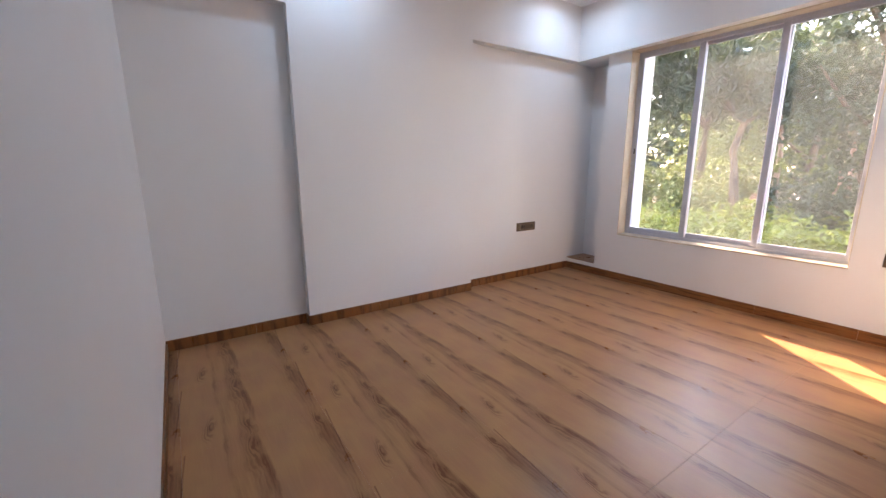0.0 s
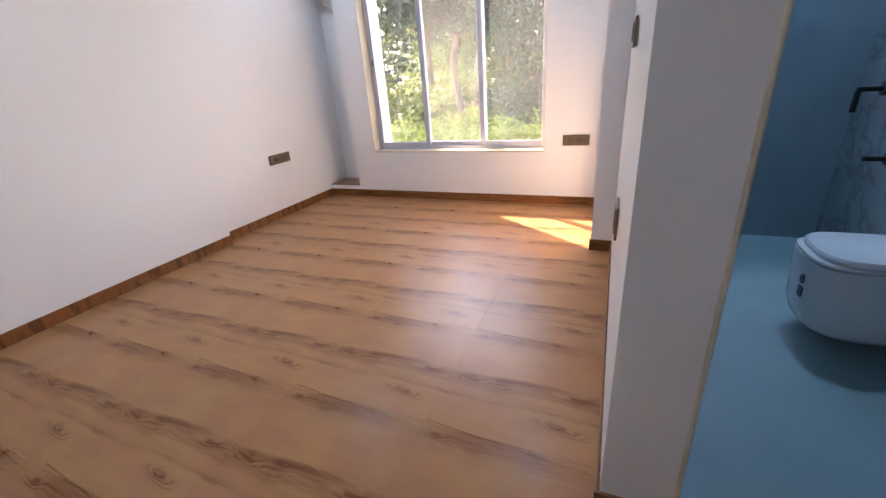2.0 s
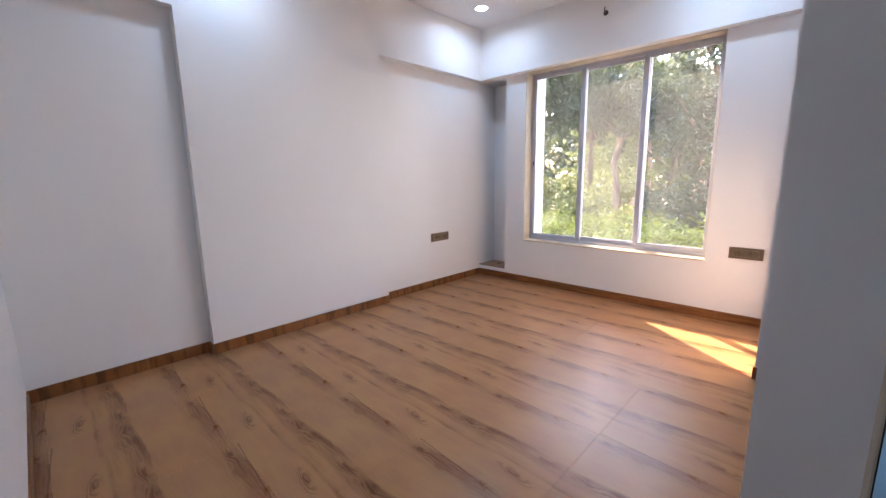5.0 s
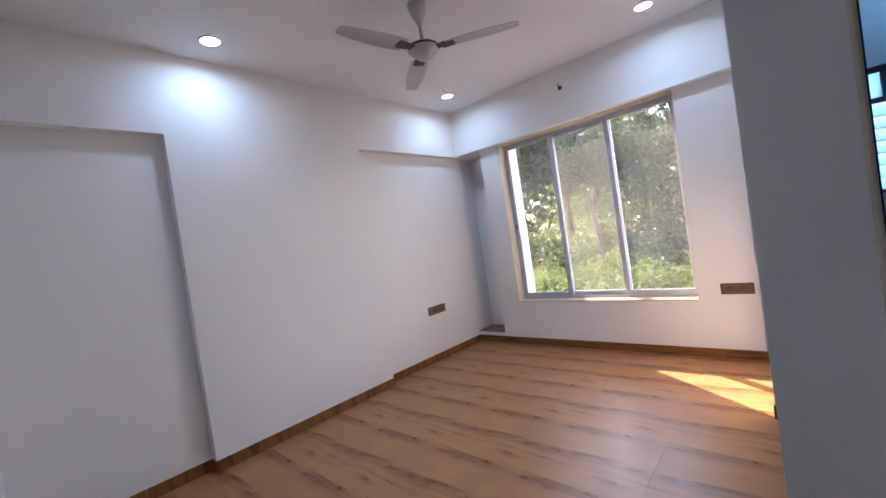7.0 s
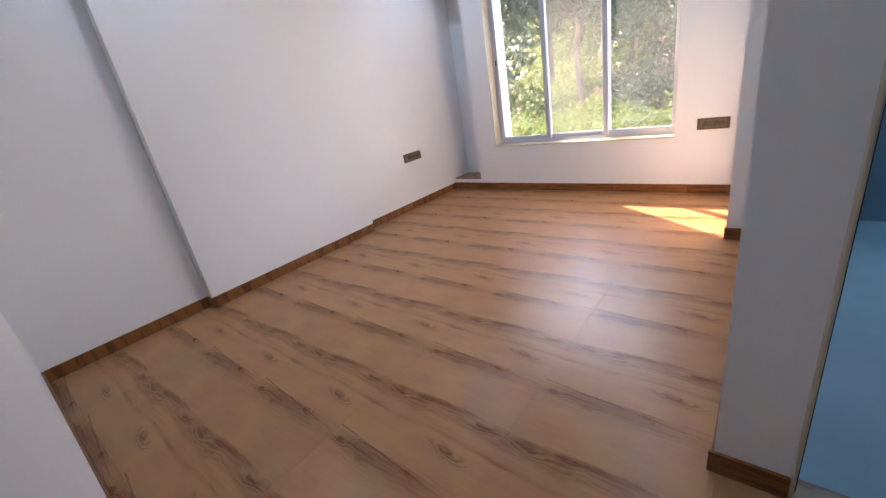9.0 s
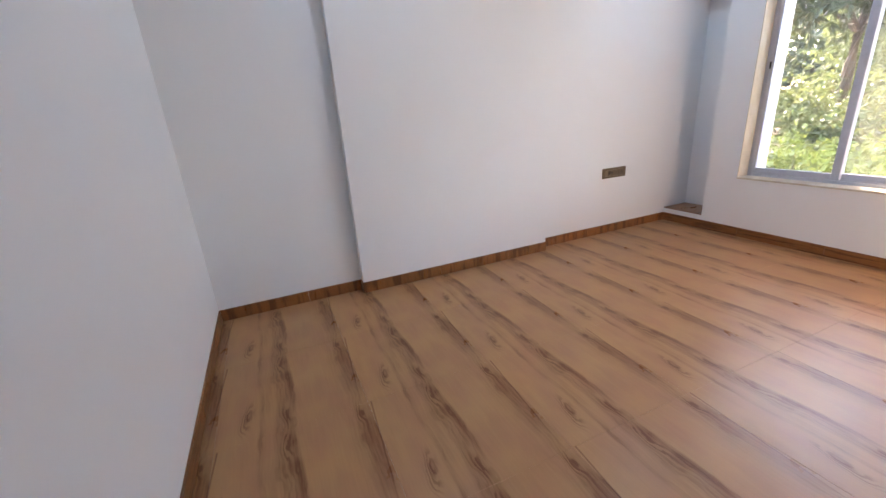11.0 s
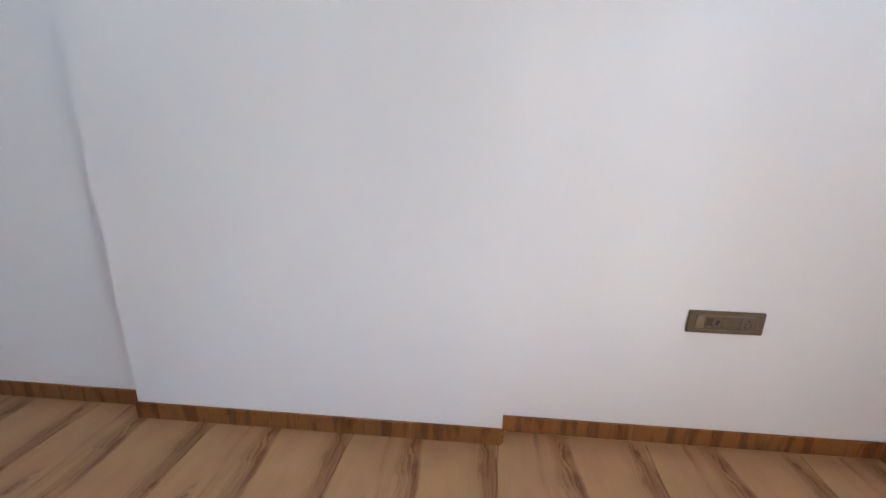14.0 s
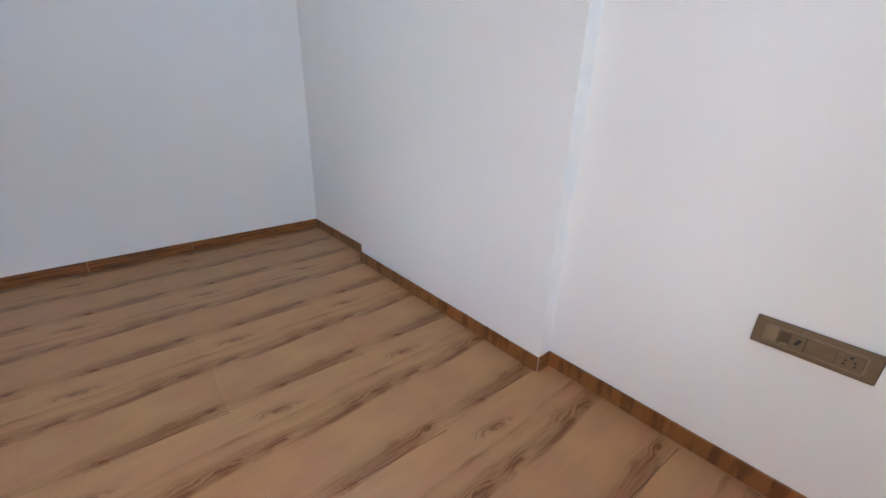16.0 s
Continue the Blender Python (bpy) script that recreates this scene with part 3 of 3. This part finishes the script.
tap = tagged(empty("bath_tap", (4.25, 3.36, 0.605)), "black wall mounted bath tap with a straight spout", "tap")
part("spout", box(bmesh.new(), (-0.10, -0.014, -0.010), (0, 0.016, 0.012), 0.005, 2), BLACK, tap)
part("rose", lathe(bmesh.new(), [(0, 0.012), (0.03, 0.010), (0.032, 0), (0, 0)], 24, Matrix.Rotation(radians(-90), 4, "Y")), BLACK, tap, smooth=True)

mixer = tagged(empty("shower_mixer", (4.25, 3.55, 0.93)), "black wall mounted shower mixer with a bent outlet", "tap")
part("body", lathe(bmesh.new(), [(0, 0.03), (0.034, 0.028), (0.036, 0), (0, 0)], 24, Matrix.Rotation(radians(-90), 4, "Y")), BLACK, mixer, smooth=True)
bm = bmesh.new()
box(bm, (-0.13, -0.013, -0.012), (-0.026, 0.013, 0.012), 0.005, 2)
box(bm, (-0.135, -0.012, -0.115), (-0.112, 0.012, -0.005), 0.005, 2)
part("outlet", bm, BLACK, mixer)

# ---- bathroom louvred window ----
LOUVRE = material("frosted_glass", (0.80, 0.90, 0.93), 0.25)
lt = LOUVRE.node_tree
lb = lt.nodes["Principled BSDF"]
ltr = lt.nodes.new("ShaderNodeBsdfTranslucent")
ltr.inputs[0].default_value = (0.30, 0.46, 0.50, 1)
lmx = lt.nodes.new("ShaderNodeMixShader")
lmx.inputs[0].default_value = 0.75
lt.links.new(lb.outputs[0], lmx.inputs[1])
lt.links.new(ltr.outputs[0], lmx.inputs[2])
lt.links.new(lmx.outputs[0], lt.nodes["Material Output"].inputs[0])
lw = tagged(empty("window_2"), "dark framed bathroom window with frosted glass louvres", "window", kind="structure")
for lo, hi in (((BX0, 3.87, BZ0), (BX0 + 0.03, 3.93, BZ1)), ((BX1 - 0.03, 3.87, BZ0), (BX1, 3.93, BZ1)), ((BX0 + 0.03, 3.87, BZ1 - 0.03), (BX1 - 0.03, 3.93, BZ1)),
               ((BX0 + 0.03, 3.87, 1.715), (BX1 - 0.03, 3.93, 1.745)), ((BX0 + 0.03, 3.87, BZ0), (BX1 - 0.03, 3.93, BZ0 + 0.02)), ((3.50, 3.871, 1.745), (3.53, 3.929, BZ1 - 0.03))):
    bar("window_frame", DARKFRAME, lo, hi, lw)
for k in range(7):
    s = part("louvre", box(bmesh.new(), (BX0 + 0.03, -0.003, -0.042), (BX1 - 0.03, 0.003, 0.042)), LOUVRE, lw)
    s.matrix_local = pose(0, 3.90, BZ0 + 0.055 + 0.07 * k, -28, 0, 0)
for x0, x1 in ((BX0 + 0.03, 3.50), (3.53, BX1 - 0.03)):
    bar("pane", LOUVRE, (x0, 3.898, 1.745), (x1, 3.903, BZ1 - 0.03), lw, 0)

# area lamp added behind the louvres, standing in for daylight from the sky
data = bpy.data.lights.new("bath_sky_lamp", "AREA")
data.shape, data.size, data.size_y, data.energy, data.color = "RECTANGLE", BX1 - BX0, BZ1 - BZ0, 1.0, (0.56, 0.68, 1.0)
lamp = new("bath_sky_lamp", data)
lamp.matrix_world = look(((BX0 + BX1) / 2, 3.985, (BZ0 + BZ1) / 2), ((BX0 + BX1) / 2, 0, (BZ0 + BZ1) / 2))

# ---- outside ----
bm = bmesh.new()
vs = [bm.verts.new(p) for p in ((-300, -300, -0.75), (300, -300, -0.75), (300, 300, -0.75), (-300, 300, -0.75))]
bm.faces.new(vs)
tagged(part("ground", bm, EARTH), "brown earth ground with patches of grass", kind="structure")
rng = np.random.default_rng(7)


def leaves(name, mat, centres, size, parent=None, slim=0.32, hang=0.4, tuft=1):
    """One mesh of many folded leaves at the given places, in tufts that spread from one point."""
    if tuft > 1:
        centres = np.repeat(centres[::tuft], tuft, 0) + rng.normal(0, size * 0.06, (len(centres[::tuft]) * tuft, 3))
    n = len(centres)
    ang = rng.uniform(0, 2 * np.pi, n)
    pitch = rng.normal(-hang, 0.55, n)
    roll = rng.uniform(-1.2, 1.2, n)
    ln = size * rng.uniform(0.6, 1.3, n)
    d = np.stack([np.cos(ang) * np.cos(pitch), np.sin(ang) * np.cos(pitch), np.sin(pitch)], 1)
    side = np.stack([-np.sin(ang), np.cos(ang), np.zeros(n)], 1)
    up = np.cross(d, side)
    s2_ = side * np.cos(roll)[:, None] + up * np.sin(roll)[:, None]
    u2 = np.cross(d, s2_)
    L, W = ln[:, None], (ln * slim)[:, None]
    v = np.stack([centres, centres + d * L * 0.45 + s2_ * W * 0.5 + u2 * W * 0.15, centres + d * L, centres + d * L * 0.45 - s2_ * W * 0.5 + u2 * W * 0.15], 1).reshape(-1, 3)
    i = np.arange(n)[:, None] * 4
    f = np.concatenate([i + np.array([[0, 1, 2]]), i + np.array([[0, 2, 3]])], 1).reshape(-1, 3)
    me = bpy.data.meshes.new(name)
    me.from_pydata(v.tolist(), [], f.tolist())
    me.materials.append(mat)
    ob = new(name, me)
    if parent:
        ob.parent = parent
    return ob


def tube(bm, pts, radii, steps=9):
    rings = []
    for k, (p, r) in enumerate(zip(pts, radii)):
        d = (pts[min(k + 1, len(pts) - 1)] - pts[max(k - 1, 0)]).normalized()
        q = d.to_track_quat("Z", "Y")
        rings.append([bm.verts.new(p + q @ Vector((r * math.cos(2 * math.pi * i / steps), r * math.sin(2 * math.pi * i / steps), 0))) for i in range(steps)])
    for a, b in zip(rings, rings[1:]):
        for i in range(steps):
            bm.faces.new((a[i], a[(i + 1) % steps], b[(i + 1) % steps], b[i]))
    bm.faces.new(rings[0])
    bm.faces.new(rings[-1])


def tree(at, height, spread, mat, label, clumps, per, leaf, low=0.35, lean=(0, 0), trunk=0.14, slim=0.3, hang=0.5, skin=None):
    base = Vector((*at, -0.75))
    t = tagged(empty("tree", base), label, "tree", "trees behind the window")
    bm = bmesh.new()
    n = 7
    path = [Vector((lean[0] * (i / n) + rng.normal(0, 0.05), lean[1] * (i / n) + rng.normal(0, 0.05), height * 0.72 * i / n)) for i in range(n + 1)]
    tube(bm, path, [trunk * (1.25 - 0.9 * i / n) for i in range(n + 1)])
    tips = []
    for k in range(10):
        i = int(rng.integers(min(n - 1, max(1, int(n * low / 0.72))), n + 1))
        a = rng.uniform(0, 2 * math.pi)
        ln = spread * rng.uniform(0.5, 0.95)
        p0 = path[i]
        p1 = p0 + Vector((math.cos(a) * ln * 0.5, math.sin(a) * ln * 0.5, height * rng.uniform(0.05, 0.14)))
        p2 = p0 + Vector((math.cos(a) * ln, math.sin(a) * ln, height * rng.uniform(0.0, 0.25)))
        tube(bm, [p0, p1, p2], [trunk * 0.45, trunk * 0.28, trunk * 0.08], 6)
        tips += [p1, p2]
    part("trunk", bm, skin or BARK, t)
    cs = []
    for k in range(clumps):
        if k < len(tips) * 2:
            c = np.array(tips[k % len(tips)]) + rng.normal(0, 0.22, 3) * spread * 0.4
        else:
            a, r = rng.uniform(0, 2 * np.pi), spread * np.sqrt(rng.uniform(0, 1))
            z = height * rng.uniform(low, 1.0)
            r *= 0.45 + 0.55 * np.sin(np.pi * min(1, max(0.08, (z / height - low) / (1 - low) * 0.9 + 0.1)))
            c = np.array((lean[0] + r * np.cos(a), lean[1] + r * np.sin(a), z))
        cs.append(c + rng.normal(0, 1, (per, 3)) * np.array((0.20, 0.20, 0.15)) * spread * rng.uniform(0.5, 1.1))
    leaves("crown", mat, np.concatenate(cs), leaf, t, slim, hang, 11 if slim < 0.25 else 6)
    return t


def shrub(at, r, h, mat, label, n, leaf, slim=0.5):
    s = tagged(empty("shrub", (*at, -0.75)), label, "shrub", "shrubs below the window")
    bm = bmesh.new()
    cs = []
    for k in range(9):
        a = 2 * math.pi * k / 9 + rng.uniform(-0.3, 0.3)
        q = r * rng.uniform(0.3, 0.85)
        top = Vector((math.cos(a) * q, math.sin(a) * q, h * rng.uniform(0.6, 0.95)))
        tube(bm, [Vector((0, 0, 0)), top * 0.5 + Vector((0, 0, h * 0.1)), top], [0.02, 0.014, 0.005], 5)
        for j in range(3):
            c = np.array(top) * rng.uniform(0.55, 1.02) + rng.normal(0, 0.08, 3)
            cs.append(c + rng.normal(0, 1, (n // 27, 3)) * np.array((0.20, 0.20, 0.13)) * r)
    part("stems", bm, BARK, s)
    leaves("foliage", mat, np.concatenate(cs), leaf, s, slim, 0.1, 4)
    return s


# shrubs close to the house, tops about sill height
for x, y, r, h in ((-1.6, 8.0, 0.9, 1.35), (-0.5, 7.6, 0.8, 1.25), (0.45, 7.4, 0.8, 1.15), (1.25, 7.2, 0.8, 1.2), (2.0, 7.0, 0.7, 1.15), (-0.2, 8.8, 0.9, 1.25), (1.0, 8.6, 0.9, 1.3)):
    shrub((x, y), r, h, LEAF_BRIGHT, "leafy bright green sunlit shrub below the window", 3000, 0.095, 0.5)
for x, y, r, h in ((-3.1, 10.6, 1.2, 2.3), (-4.4, 11.5, 1.2, 2.6), (-2.2, 11.6, 1.1, 2.2), (-1.5, 10.2, 0.8, 1.7), (-1.2, 13.0, 1.1, 2.2), (0.3, 14.2, 1.2, 2.4), (-2.6, 14.6, 1.3, 2.8)):
    shrub((x, y), r, h, LEAF_YELLOW, "tall yellow green shrub in sunlight", 2600, 0.14, 0.4)
# trees
MANGO = "mango tree with long dark drooping leaves"
tree((-3.0, 9.6), 5.2, 1.6, LEAF_MANGO, MANGO, 34, 190, 0.24, 0.56, (0.8, -0.3), 0.16, 0.22, 0.8)
tree((-0.7, 10.6), 5.4, 1.8, LEAF_MANGO, MANGO, 46, 190, 0.22, 0.60, (0.1, -0.4), 0.10, 0.22, 0.8)
tree((-2.2, 12.4), 5.6, 1.7, LEAF_MANGO, MANGO, 26, 150, 0.22, 0.60, (0.0, 0.0), 0.13, 0.22, 0.8)
tree((1.45, 9.9), 5.9, 1.5, LEAF_GREY, "dense grey green creeper covered tree", 110, 330, 0.10, 0.10, (0.0, 0.0), 0.14, 0.45, 0.5)
tree((3.3, 10.6), 5.4, 1.6, LEAF_GREY, "dense grey green creeper covered tree", 90, 260, 0.12, 0.10, (0.0, 0.0), 0.14, 0.45, 0.5)
for x, y, lean in ((-1.25, 13.4, 0.3), (-0.55, 12.7, -0.2), (0.15, 13.6, 0.15), (0.75, 12.9, -0.25)):
    tree((x, y), 5.2, 1.1, LEAF_GREY, "slim tree with a pale pinkish trunk and sparse leaves", 16, 70, 0.17, 0.62, (lean, 0.0), 0.075, 0.35, 0.5, PALE_BARK)
tree((-1.0, 16.0), 6.5, 2.0, LEAF_YELLOW, "slim tree with light green sparse leaves", 50, 170, 0.2, 0.35, (0.3, 0.0), 0.12, 0.3, 0.5)
tree((-2.6, 16.5), 7.0, 2.2, LEAF_YELLOW, "slim tree with light green sparse leaves", 80, 170, 0.2, 0.3, (-0.2, 0.0), 0.13, 0.3, 0.5)
for x, y, h, s in ((-13, 24, 6.4, 3.4), (-7.5, 26, 6.2, 3.4), (-2.5, 25, 6.4, 3.4), (2.5, 24, 7.0, 3.6), (-9.5, 19, 4.4, 2.6), (-5.5, 20, 4.9, 2.5)):
    tree((x, y), h, s, LEAF_GREY, "distant dense green tree", 70, 100, 0.34, 0.10, (0, 0), 0.2, 0.5, 0.4)


def bank(at, rx, ry, h):
    """A low uneven heap of bare earth."""
    bm = bmesh.new()
    n, k = 14, 40
    rows = []
    for i in range(n + 1):
        q = i / n
        ring = []
        for j in range(k):
            a = 2 * math.pi * j / k
            w = 1 + 0.12 * math.sin(3 * a + 1) + 0.07 * math.sin(7 * a)
            z = h * (0.5 + 0.5 * math.cos(math.pi * q)) * (1 + rng.normal(0, 0.05)) - 0.02 * q
            ring.append(bm.verts.new((rx * q * w * math.cos(a), ry * q * w * math.sin(a), z)) if i else None)
        rows.append(ring)
    top = bm.verts.new((0, 0, h))
    for j in range(k):
        bm.faces.new((top, rows[1][j], rows[1][(j + 1) % k]))
    for a, b in zip(rows[1:], rows[2:]):
        for j in range(k):
            bm.faces.new((a[j], b[j], b[(j + 1) % k], a[(j + 1) % k]))
    ob = part("earth_bank", bm, RED_EARTH)
    ob.location = (*at, -0.75)
    return tagged(ob, "heap of bare reddish earth behind the shrubs", "earth bank")


bank((-0.1, 10.3), 1.1, 0.8, 1.35)

# ---- skirting strips ----
SKT = 0.009


def skirting(name, x0, y0, x1, y1, mat, label, proud=SKT):
    """Cut strips along a wall from one point to another; they stand out to the left of that way."""
    d = Vector((x1 - x0, y1 - y0, 0))
    length = d.length
    ang = math.degrees(math.atan2(d.y, d.x))
    run = tagged(empty(name, (x0, y0, 0)), label, "skirting", kind="structure")
    run.rotation_euler = (0, 0, radians(ang))
    s = 0.0
    first_len = 0.37 if length > 0.7 else length
    while s < length - 1e-4:
        e = min(length, s + (first_len if s == 0 else 0.6))
        if length - e < 0.03:
            e = length
        bm = box(bmesh.new(), (0.0006, 0, 0), (e - s - 0.0006, proud, SK), 0.0012)
        ob = part("skirting_strip", bm, mat, run)
        ob.location = (s, 0, 0)
        s = e
    return run


lab1, lab2 = "brown wood print skirting with upright stripes", "brown wood print skirting strip"
skirting("baseboard_recess", XR, YA, XR, Y0, SKIRT_CROSS, lab1).rotation_euler = (0, 0, radians(-90))
skirting("baseboard_panel", XP, YP, XP, YA - SKT, SKIRT_CROSS, lab1)
skirting("baseboard_west", 0.0, YW, 0.0, YP, SKIRT_CROSS, lab1)
skirting("baseboard_step", XP, YA, XR + SKT, YA, SKIRT_ALONG, lab2).rotation_euler = (0, 0, radians(180))
skirting("baseboard_step_back", SKT, YP, XP, YP, SKIRT_ALONG, lab2)
skirting("baseboard_north", XQ, YW, SKT, YW, SKIRT_ALONG, lab2)
skirting("baseboard_column", XE, 3.311, XQ, 3.311, SKIRT_ALONG, lab2)
skirting("baseboard_column_side", XQ, 3.311 - SKT, XQ, YW - SKT, SKIRT_CROSS, lab1)
skirting("baseboard_east", XE + 0.006, YD, XE, 3.311 - SKT, SKIRT_CROSS, lab1, 0.0075)
skirting("baseboard_pier", 3.181, YD, XE - SKT, YD, SKIRT_ALONG, lab2)
skirting("baseboard_south", XR + SKT, Y0, 4.6, Y0, SKIRT_ALONG, lab2)

# ---- floor tiles ----
floor = tagged(empty("floor", (0, 0, 0)), "glossy light brown wood print floor tiles with knots", "floor", kind="structure")
G, X0T, Y0T = 0.0003, 0.024, 0.995


def tile_mesh(x0, x1, y0, y1):
    bm = bmesh.new()
    c = 0.0003
    lo = [bm.verts.new(p) for p in ((x0, y0, -0.009), (x1, y0, -0.009), (x1, y1, -0.009), (x0, y1, -0.009))]
    a = [bm.verts.new(p) for p in ((x0, y0, -c * 0.6), (x1, y0, -c * 0.6), (x1, y1, -c * 0.6), (x0, y1, -c * 0.6))]
    b = [bm.verts.new(p) for p in ((x0 + c, y0 + c, 0), (x1 - c, y0 + c, 0), (x1 - c, y1 - c, 0), (x0 + c, y1 - c, 0))]
    for p, q in ((lo, a), (a, b)):
        for i in range(4):
            bm.faces.new((p[i], p[(i + 1) % 4], q[(i + 1) % 4], q[i]))
    bm.faces.new(b)
    return mesh_of("tile", bm, TILE)


whole = tile_mesh(G, 0.6 - G, G, 0.6 - G)


def lay(ix, iy, x0, x1, y0, y1):
    """One tile of the grid, cut to a stretch of floor."""
    ox, oy = X0T + 0.6 * ix, Y0T + 0.6 * iy
    a0, a1, b0, b1 = max(x0 - ox, G), min(x1 - ox, 0.6 - G), max(y0 - oy, G), min(y1 - oy, 0.6 - G)
    if a1 - a0 < 0.006 or b1 - b0 < 0.006:
        return
    full = a0 == G and b0 == G and a1 == 0.6 - G and b1 == 0.6 - G
    t = new("tile", whole if full else tile_mesh(a0, a1, b0, b1))
    t.parent = floor
    t.location = (ox, oy, 0)


for ix in range(-1, 8):
    for iy in range(-2, 6):
        lay(ix, iy, XR, XE, Y0, YW)
        lay(ix, iy, XE, 4.6, Y0, YD)
        lay(ix, iy, XE, XE + 0.008, YD, 3.2)
        lay(ix, iy, 3.17, 3.99, YD, YDB - 0.012)
